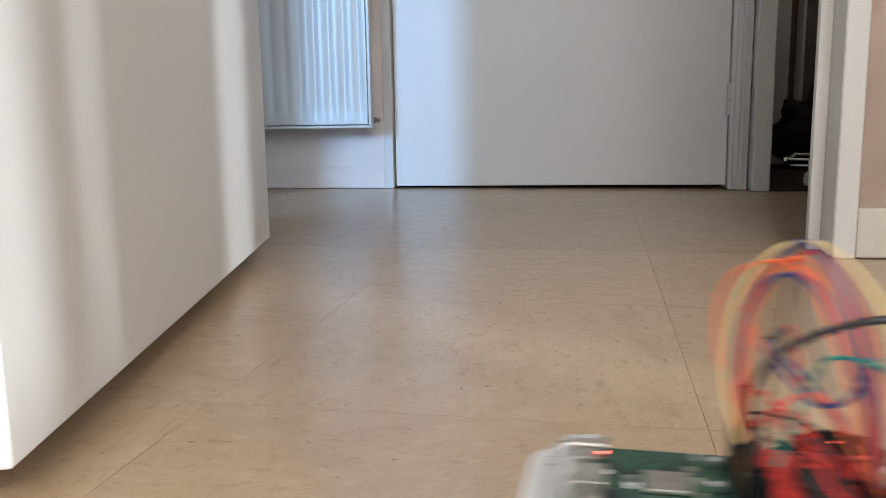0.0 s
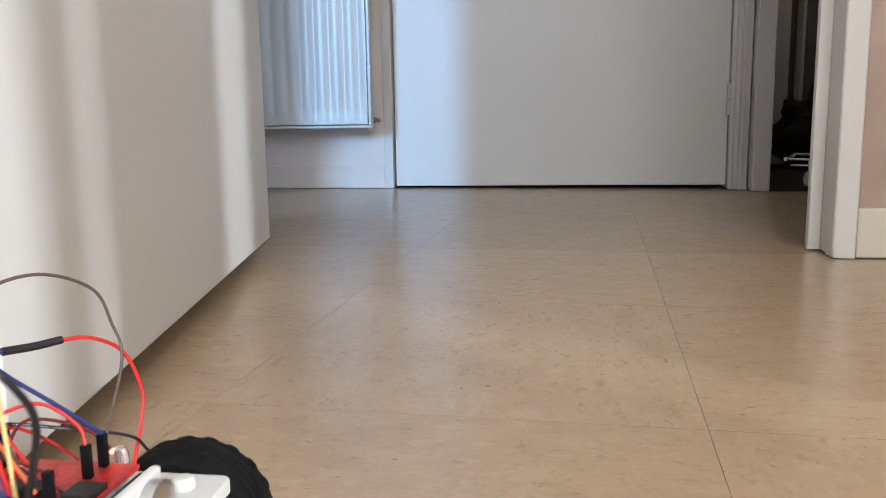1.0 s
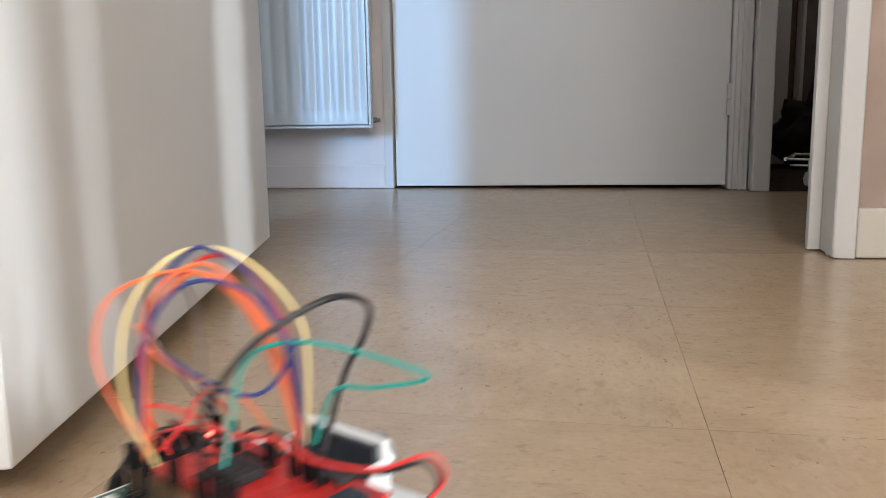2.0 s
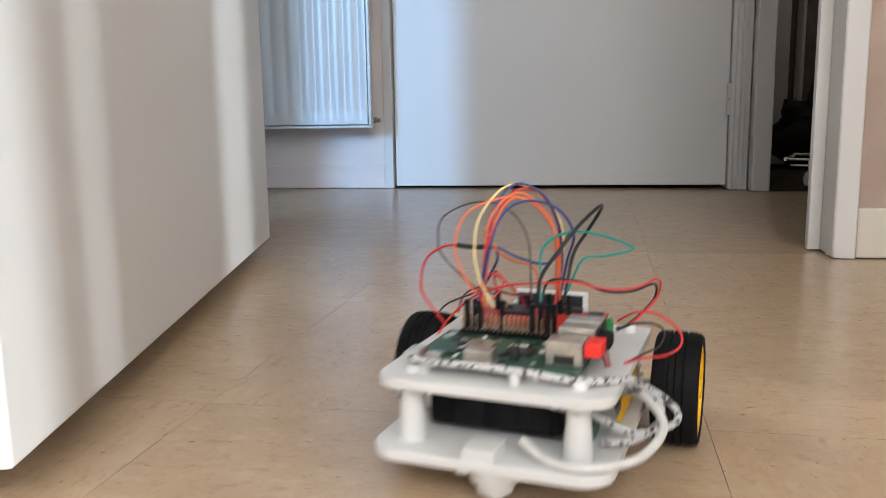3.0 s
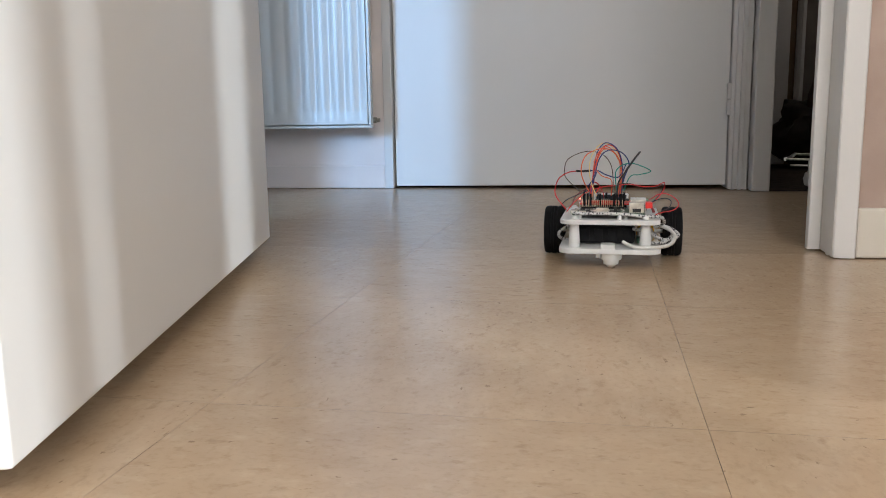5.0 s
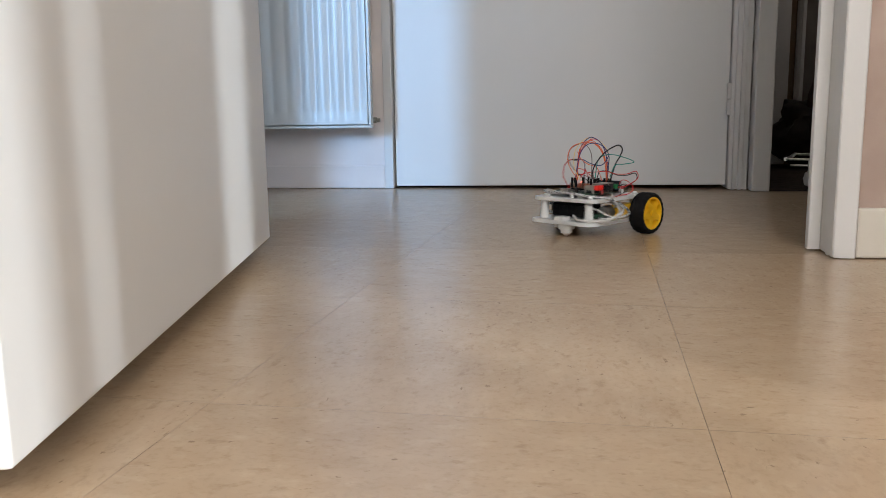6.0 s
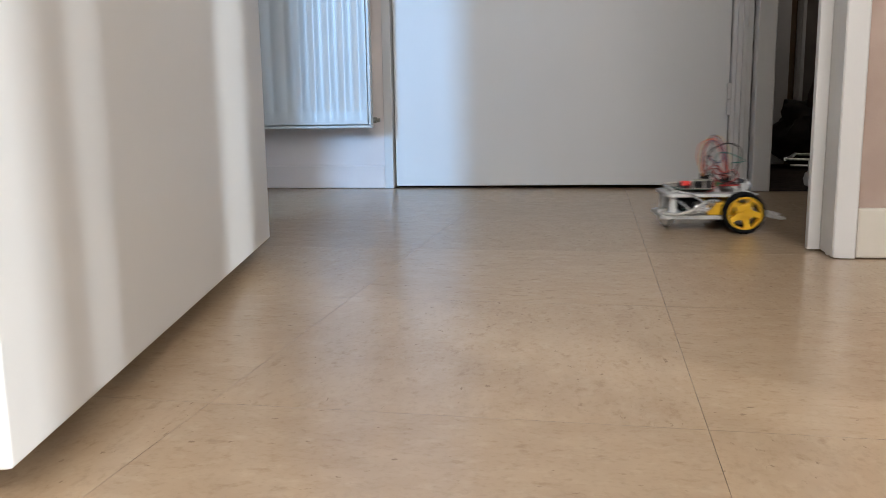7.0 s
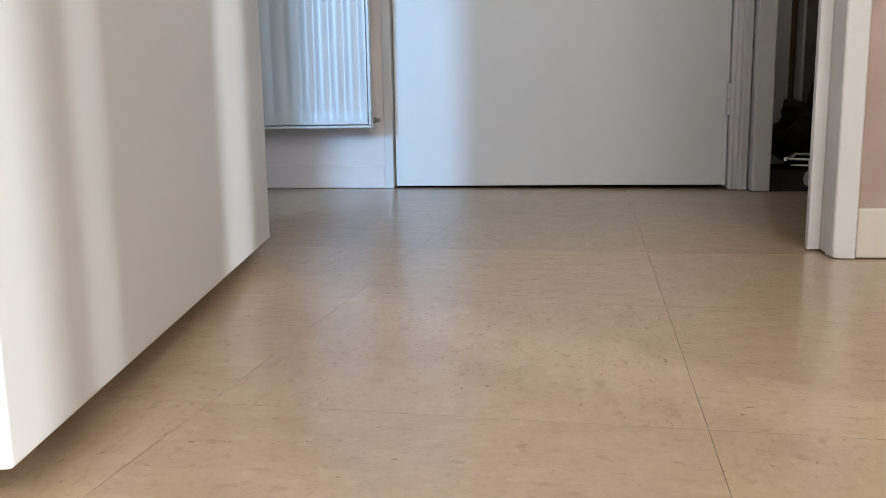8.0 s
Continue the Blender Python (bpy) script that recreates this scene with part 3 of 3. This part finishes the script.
        if nm in ("usb_port", "network_port"):
            part("opening", box((lo[0] + 0.0009, lo[1] - 0.0006, lo[2] + 0.001), (hi[0] - 0.0009, lo[1] + 0.0008, hi[2] - 0.001)), CHIP, o)
        if nm == "network_port":
            part("opening", box((lo[0] - 0.0006, lo[1] + 0.004, lo[2] + 0.0010), (lo[0] + 0.0008, hi[1] - 0.004, lo[2] + 0.005)), CHIP, o)
    rng = random.Random(5)
    for k in range(34):
        x, y = rng.uniform(-0.089, -0.046), rng.uniform(-0.014, 0.043)
        w, d, h = rng.uniform(0.0006, 0.0022), rng.uniform(0.0006, 0.0026), rng.uniform(0.0005, 0.0013)
        part("component", box((x - w, y - d, 0.0626), (x + w, y + d, 0.0628 + h)), (CHIP, SILVER, CHIP, WHITE_PLASTIC)[k % 4], pi)
    hdr = part("pin_header", box((-0.0435, -0.014, 0.0629), (-0.0385, 0.0375, 0.0652)), BLACK_PLASTIC, pi)
    pin = None
    for k in range(20):
        for row in (0, 1):
            x, y = -0.0422 + row * 0.00254, 0.0362 - k * 0.00254
            if pin is None:
                pin = part("pin", box((-0.00032, -0.00032, 0), (0.00032, 0.00032, 0.0085)), GOLD, hdr)
                pin.location = (x, y, 0.0653)
            else:
                o = new("pin", pin.data)
                o.parent, o.location = hdr, (x, y, 0.0653)
    for k, y in enumerate((0.0338, 0.0300, 0.0265, 0.0150, -0.0020, -0.0058, -0.0100, -0.0128)):
        add("plug", box((-0.0432 + 0.0025 * (k % 2), y - 0.0013, 0.0662), (-0.0404 + 0.0025 * (k % 2), y + 0.0013, 0.0815), 0.0003), BLACK_PLASTIC)
    for x, y in ((-0.0885, 0.0425), (-0.0405, 0.0425), (-0.0885, -0.0155)):
        add("standoff", lathe([(0.003, 0.0566), (0.003, 0.0611)], 10, at=(x, y, 0)), WHITE_PLASTIC)
    add("indicator_led", box((-0.0845, 0.0402, 0.0628), (-0.0827, 0.0418, 0.0640)), GLOW, "glowing red indicator")
    # motor driver and breadboard behind it
    drv = add("driver_board", box((-0.036, -0.034, 0.0670), (0.0012, 0.0395, 0.0688), 0.0004), PCB_RED, "red motor driver board")
    for lo, hi, mat, nm in (((-0.026, 0.004, 0.0690), (-0.014, 0.018, 0.0725), CHIP, "chip"), ((-0.0355, -0.008, 0.0690), (-0.0315, 0.026, 0.0722), PCB_RED, "header_strip"), ((-0.026, -0.0325, 0.0690), (-0.006, -0.0250, 0.0712), PCB_BLACK, "terminal"),
                            ((-0.009, 0.012, 0.0690), (0.0005, 0.022, 0.0708), CHIP, "terminal"), ((-0.006, -0.020, 0.0690), (0.000, -0.008, 0.0715), CHIP, "chip")):
        part(nm, box(lo, hi, 0.0004), mat, drv)
    for x, y in ((-0.030, 0.034), (-0.030, -0.030), (-0.002, 0.034), (-0.002, -0.030)):
        add("standoff", lathe([(0.0025, 0.0566), (0.0025, 0.0671)], 10, at=(x, y, 0)), WHITE_PLASTIC)
    for y in (0.036, 0.027, 0.008, -0.003, -0.009, -0.014):
        add("plug", box((-0.0105, y - 0.0013, 0.0690), (-0.0078, y + 0.0013, 0.0800), 0.0003), BLACK_PLASTIC)
    # distance sensor in a white bracket over the axle
    brk = add("sensor_bracket", add_box(add_box(box((0.0140, -0.0195, 0.0571), (0.0175, 0.0235, 0.0765), 0.0012), (0.0075, -0.0195, 0.0571), (0.0139, -0.0175, 0.0700), 0.0006), (0.0075, 0.0215, 0.0571), (0.0139, 0.0235, 0.0700), 0.0006), WHITE_PLASTIC, "white sensor bracket")
    part("sensor_board", box((0.0115, -0.0170, 0.0590), (0.0138, 0.0210, 0.0748), 0.0003), PCB_BLACK, brk, "dark sensor circuit board")
    for y in (-0.0110, 0.0150):
        part("sensor_eye", lathe([(0.0078, 0.0176), (0.0080, 0.018), (0.0080, 0.0215), (0.0068, 0.0220), (0.0066, 0.0208), (0.001, 0.0206)], 24, "X", (0, y, 0.0672)), STEEL, brk, "silver sensor barrel", True)
    # pushed-on plugs by the ports
    add("red_connector", box((-0.0855, -0.0460, 0.0685), (-0.0720, -0.0380, 0.0755), 0.0010), RED_PLASTIC, "red plastic connector")
    add("black_connector", box((-0.066, -0.0465, 0.0672), (-0.054, -0.0400, 0.0740), 0.0010), BLACK_PLASTIC, "black plastic connector")
    add("green_connector", box((-0.0345, -0.0420, 0.0674), (-0.029, -0.0365, 0.0742), 0.0010), GREEN_PLASTIC, "green screw connector")
    wire(root, "fuse", [(-78, -48, 63), (-76, -46, 68), (-74, -43, 73)], WIRE["dark_red"], 1.7, "dark red sleeved fuse")
    lamp = add("clear_led", lathe([(0.0024, 0), (0.0024, 0.0045), (0.0018, 0.0062), (0.0006, 0.0068)], 14, at=(-0.0058, 0.0408, 0.0672)), CLEAR, "clear lamp on bare legs", True)
    part("glow_point", lathe([(0.0006, 0.001), (0.0013, 0.0018), (0.0006, 0.0026)], 8, at=(-0.0086, 0.0408, 0.0702)), GLOW, lamp)
    for y in (0.0398, 0.0418):
        part("leg", box((-0.0061, y - 0.0003, 0.0567), (-0.0055, y + 0.0003, 0.0674)), STEEL, lamp)
    # wiring
    W = WIRE
    wire(root, "brown_wire", [(-9, 38, 78), (-13, 58, 98), (-17, 60, 110), (-20, 55, 123), (-25, 34, 132), (-31, 14, 129), (-36, 2, 114), (-40, -1, 83)], W["brown"], 0.6)
    wire(root, "red_wire", [(-12, 58, 58), (-14, 70, 74), (-15, 72, 84), (-18, 67, 98), (-22, 55, 106), (-26, 45, 108)], W["red"], 0.75)
    wire(root, "shrink_sleeve", [(-26, 45, 108), (-30, 37, 108), (-34, 27, 109)], W["black"], 1.5, "black heat-shrink sleeve")
    wire(root, "blue_wire", [(-34, 27, 109), (-36, 18, 109), (-32, 9, 104), (-26, -4, 100), (-20, -10, 104), (-16, -16, 117)], W["blue"], 0.75)
    wire(root, "orange_wire", [(-42, 29, 85), (-46, 35, 97), (-48, 38, 109), (-47, 36, 122), (-42, 29, 131), (-32, 11, 136), (-26, -4, 127), (-20, -10, 108), (-9, -9, 74)], W["orange"], 0.7)
    wire(root, "orange_wire", [(-42, 26, 77), (-42, 22, 102), (-40, 19, 122), (-33, 13, 134), (-28, 4, 134), (-23, -5, 124), (-16, -10, 106), (-9, -9, 73)], W["orange"], 0.7)
    wire(root, "orange_wire", [(-40, 25, 77), (-41, 23, 116), (-38, 18, 131), (-30, 9, 138), (-25, 0, 132), (-19, -8, 116), (-9, -7, 73)], W["orange"], 0.7)
    wire(root, "red_wire", [(-42, 27, 77), (-42, 23, 108), (-38, 19, 125), (-30, 13, 137), (-26, 5, 140), (-22, -3, 135), (-16, -9, 120), (-12, -10, 99), (-9, -6, 73)], W["red"], 0.7)
    wire(root, "yellow_wire", [(-42, 19, 78), (-46, 25, 93), (-46, 28, 107), (-43, 27, 124), (-36, 20, 137), (-28, 13, 142), (-20, 4, 139), (-12, -6, 127), (-8, -10, 111), (-8, -7, 74)], W["yellow"], 0.62)
    wire(root, "blue_wire", [(-42, 28, 78), (-42, 23, 106), (-38, 20, 129), (-31, 13, 141), (-28, 5, 142), (-23, -4, 135), (-18, -10, 120), (-14, -11, 99), (-9, -7, 73)], W["blue"], 0.75)
    wire(root, "blue_wire", [(-42, 26, 82), (-44, 21, 107), (-41, 17, 123), (-36, 10, 132), (-31, 0, 134), (-26, -12, 129), (-22, -19, 116), (-15, -14, 100), (-9, -8, 74)], W["blue"], 0.75)
    wire(root, "orange_wire", [(-43, 23, 121), (-38, 20, 110), (-30, 13, 102), (-22, 2, 96), (-9, 2, 76)], W["orange"], 0.62)
    wire(root, "black_lead", [(-42, -5, 81), (-44, -7, 96), (-44, -16, 110), (-36, -25, 123), (-18, -32, 131), (0, -28, 125), (6, -20, 113), (4, -13, 100), (-4, -10, 75)], W["black"], 1.1)
    wire(root, "teal_wire", [(-36, -5, 82), (-30, -3, 99), (-27, -4, 109), (-24, -13, 116), (-14, -26, 116), (5, -46, 106), (-3, -33, 102), (-8, -21, 100), (-9, -13, 82)], W["teal"], 0.7)
    wire(root, "red_wire", [(-28, 57, 56), (-30, 49, 67), (-34, 32, 82), (-34, 12, 89), (-32, -7, 91), (-30, -22, 92), (-28, -35, 89), (-22, -51, 89), (-14, -62, 93), (-8, -61, 82), (-22, -51, 71), (-24, -44, 67)], W["red"], 0.62)
    wire(root, "black_wire", [(-30, -4, 79), (-28, -7, 91), (-27, -22, 92), (-25, -37, 87), (-20, -50, 87), (-13, -60, 90), (-8, -59, 80), (-20, -48, 69), (-22, -42, 67)], W["black"], 0.75)
    wire(root, "black_wire", [(-10, 65, 62), (-12, 58, 70), (-22, 43, 78), (-38, 25, 86), (-34, 18, 81), (-10, 16, 69)], W["black"], 0.62)
    wire(root, "red_wire", [(-30, -44, 73), (-41, -55, 81), (-43, -66, 81), (-44, -76, 74), (-46, -77, 67), (-48, -70, 62), (-49, -59, 60), (-50, -51, 57)], W["red"], 0.62)
    wire(root, "black_wire", [(-30, -44, 68), (-38, -53, 74), (-42, -63, 76), (-44, -69, 73), (-46, -67, 66), (-48, -60, 62), (-50, -50, 56)], W["black"], 0.62)
    wire(root, "red_wire", [(-42, 27, 77), (-42, 25, 94), (-34, 18, 93), (-18, 12, 80), (-9, 11, 72)], W["red"], 0.62)
    wire(root, "dark_red_wire", [(-12, 50, 66), (-20, 44, 78), (-30, 30, 86), (-25, 14, 82), (-9, 8, 79)], W["dark_red"])
    wire(root, "blue_wire", [(-33, 20, 107), (-26, 22, 101), (-18, 28, 92), (-9, 36, 80)], W["blue"], 0.75)
    wire(root, "red_wire", [(-40, 20, 82), (-34, 16, 90), (-22, 24, 94), (-12, 28, 86), (-9, 27, 79)], W["red"])
    # thick cables
    wire(root, "white_cable", [(-99, -13, 31), (-103, -19, 28.5), (-108, -28, 26.4), (-110.5, -41, 26.4), (-104, -55, 26.6), (-90, -67, 28), (-72, -73, 35), (-58, -64, 42), (-46, -48, 46), (-30, -30, 47)], CABLE_WHITE, 2.3, "thick white cable looped out past the deck")
    wire(root, "braided_cable", [(-88, -24, 45), (-81, -41, 40), (-73, -58, 31), (-64, -70, 30), (-56, -78, 34), (-47, -72, 39), (-39, -57, 44), (-28, -44, 46)], BRAID, 1.9, "white braided cable with black flecks")
    wire(root, "braided_cable", [(-84, -46, 28), (-74, -60, 27.5), (-62, -70, 34), (-54, -68, 41), (-42, -54, 45), (-30, -36, 46)], BRAID, 1.9)
    wire(root, "braided_cable", [(-58, 30, 46), (-66, 50, 44), (-70, 62, 38), (-66, 61, 30), (-58, 48, 27)], BRAID, 1.9)
    wire(root, "braided_cable", [(-86, 46, 65.5), (-95, 44, 64.5), (-99, 34, 63.5), (-99.5, 10, 64), (-98, -15, 63), (-95, -34, 60.5), (-86, -50, 59), (-72, -58, 56), (-60, -60, 48), (-50, -50, 42)], BRAID, 2.1, "braided cable lying along the board's edge")
    add("cable_plug", box((-0.096, 0.0400, 0.0629), (-0.082, 0.0480, 0.0665), 0.0012), SILVER, "silver cable plug")
    wire(root, "cable_bundle", [(-10, 2, 27), (18, 0, 27), (42, -8, 22), (62, -18, 19), (70, -30, 17), (62, -42, 18), (40, -40, 24), (10, -26, 28)], CABLE_WHITE, 1.8, "bundle of white cable loops under the sensor")
    wire(root, "cable_bundle", [(-10, -6, 31), (20, -8, 31), (46, -18, 27), (60, -32, 24), (54, -44, 24), (32, -38, 29), (8, -20, 30)], CABLE_WHITE, 1.8)
    wire(root, "cable_bundle", [(0, -10, 27), (30, -14, 24), (56, -26, 19), (66, -38, 17), (50, -46, 20), (24, -34, 27)], CABLE_WHITE, 1.6)
    return root, wheel(root, 1), wheel(root, -1)


CAR, WHEEL_L, WHEEL_R = robot_car()

# ---------- floor tiles ----------
def tile_box(gap_x, gap_y):
    return box((-TILE / 2 + gap_x, -TILE / 2 + gap_y, -0.0008), (TILE / 2 - gap_x, TILE / 2 - gap_y, 0.0))


cuts = {}
for tile_mat in (VINYL, VINYL_HALL):
    cuts[tile_mat] = mesh_of("tile", tile_box(0.00013, 0.00026), tile_mat), mesh_of("tile", tile_box(0.00026, 0.00013), tile_mat)
for cut in cuts[VINYL] + cuts[VINYL_HALL]:
    # grimy cut edges
    cut.materials.append(JOINT)
    for f in cut.polygons:
        f.material_index = 0 if abs(f.normal.z) > 0.5 else 1
far_tiles = bmesh.new()
for i in range(-11, 11):
    for j in range(-9, 11):
        x, y = (i + 0.5) * TILE, (j + 0.5) * TILE
        if -1.1 < x < 1.6 and -2.6 < y < 3.2:
            turned = (i + j + 1) % 2
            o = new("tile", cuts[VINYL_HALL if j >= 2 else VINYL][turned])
            o.parent = floor
            o.matrix_local = pose(x + (0.00006 if i >= 1 else 0.0), y, 0, 0, 0, 90 * turned)
        elif x < 3.1 and y < 3.2:
            add_box(far_tiles, (x - TILE / 2 + 0.0004, y - TILE / 2 + 0.0004, -0.0008), (x + TILE / 2 - 0.0004, y + TILE / 2 - 0.0004, 0.0))
tagged(part("tiles_beyond", far_tiles, VINYL, floor), kind="stuff")


# ---------- what moves ----------
def motions():
    drive = [(0.0, 0.3265, -0.2310, -1.5), (0.2, 0.2775, -0.2367, 2.2), (0.4, 0.222, -0.2445, 6.4), (0.6, 0.1667, -0.2521, 10.6), (0.7, 0.138, -0.256, 13), (0.8, 0.111, -0.2605, 14), (0.9, 0.101, -0.267, 8.5),
             (1.0, 0.0972, -0.273, 2.5), (1.2, 0.0988, -0.2805, 0.8), (1.4, 0.0985, -0.284, 1.0), (1.5, 0.1065, -0.2835, 10), (1.6, 0.121, -0.280, 18), (1.7, 0.1335, -0.2716, 30), (1.9, 0.146, -0.243, 55),
             (2.1, 0.158, -0.206, 66), (2.4, 0.177, -0.142, 74), (2.8, 0.205, -0.060, 78.2), (3.0, 0.2144, -0.005, 79.3), (3.5, 0.2343, 0.141, 82.5), (4.0, 0.2486, 0.290, 85.0),
             (4.5, 0.2552, 0.442, 87.2), (5.0, 0.260, 0.594, 88.5), (5.5, 0.252, 0.737, 87.5), (5.65, 0.247, 0.773, 85), (5.8, 0.243, 0.800, 78), (6.0, 0.2537, 0.826, 54.5), (6.2, 0.268, 0.850, 33), (6.3, 0.278, 0.858, 24),
             (6.5, 0.306, 0.866, 8.5), (6.6, 0.329, 0.868, 5.5), (6.8, 0.386, 0.868, 4.5), (7.0, 0.447, 0.867, 4.5), (7.2, 0.5095, 0.866, 4.8), (7.4, 0.580, 0.874, 2.0), (7.6, 0.640, 0.886, 6.5), (7.8, 0.705, 0.900, 14), (8.0, 0.765, 0.920, 24)]
    walk(CAR, [(t, pose(x, y, 0, 0, 0, a)) for t, x, y, a in drive])
    # wheels turn by the way that each rolls over the floor
    for ob, side in ((WHEEL_L, 1), (WHEEL_R, -1)):
        turn, rows, last = 0.0, [], None
        for k in range(81):
            t = k / 10
            i = max(n for n in range(len(drive) - 1) if drive[n][0] <= t)
            t0, t1 = drive[i][0], drive[i + 1][0]
            s = (t - t0) / (t1 - t0)
            x, y, a = (drive[i][n] + (drive[i + 1][n] - drive[i][n]) * s for n in (1, 2, 3))
            a = radians(a)
            hub = Vector((x - math.sin(a) * TRACK * side, y + math.cos(a) * TRACK * side))
            if last is not None:
                turn += (hub - last).dot(Vector((math.cos(a), math.sin(a)))) / RADIUS
            last = hub
            rows.append((t, pose(0, side * TRACK, RADIUS, 0, math.degrees(turn), 0)))
        walk(ob, rows)


motions()
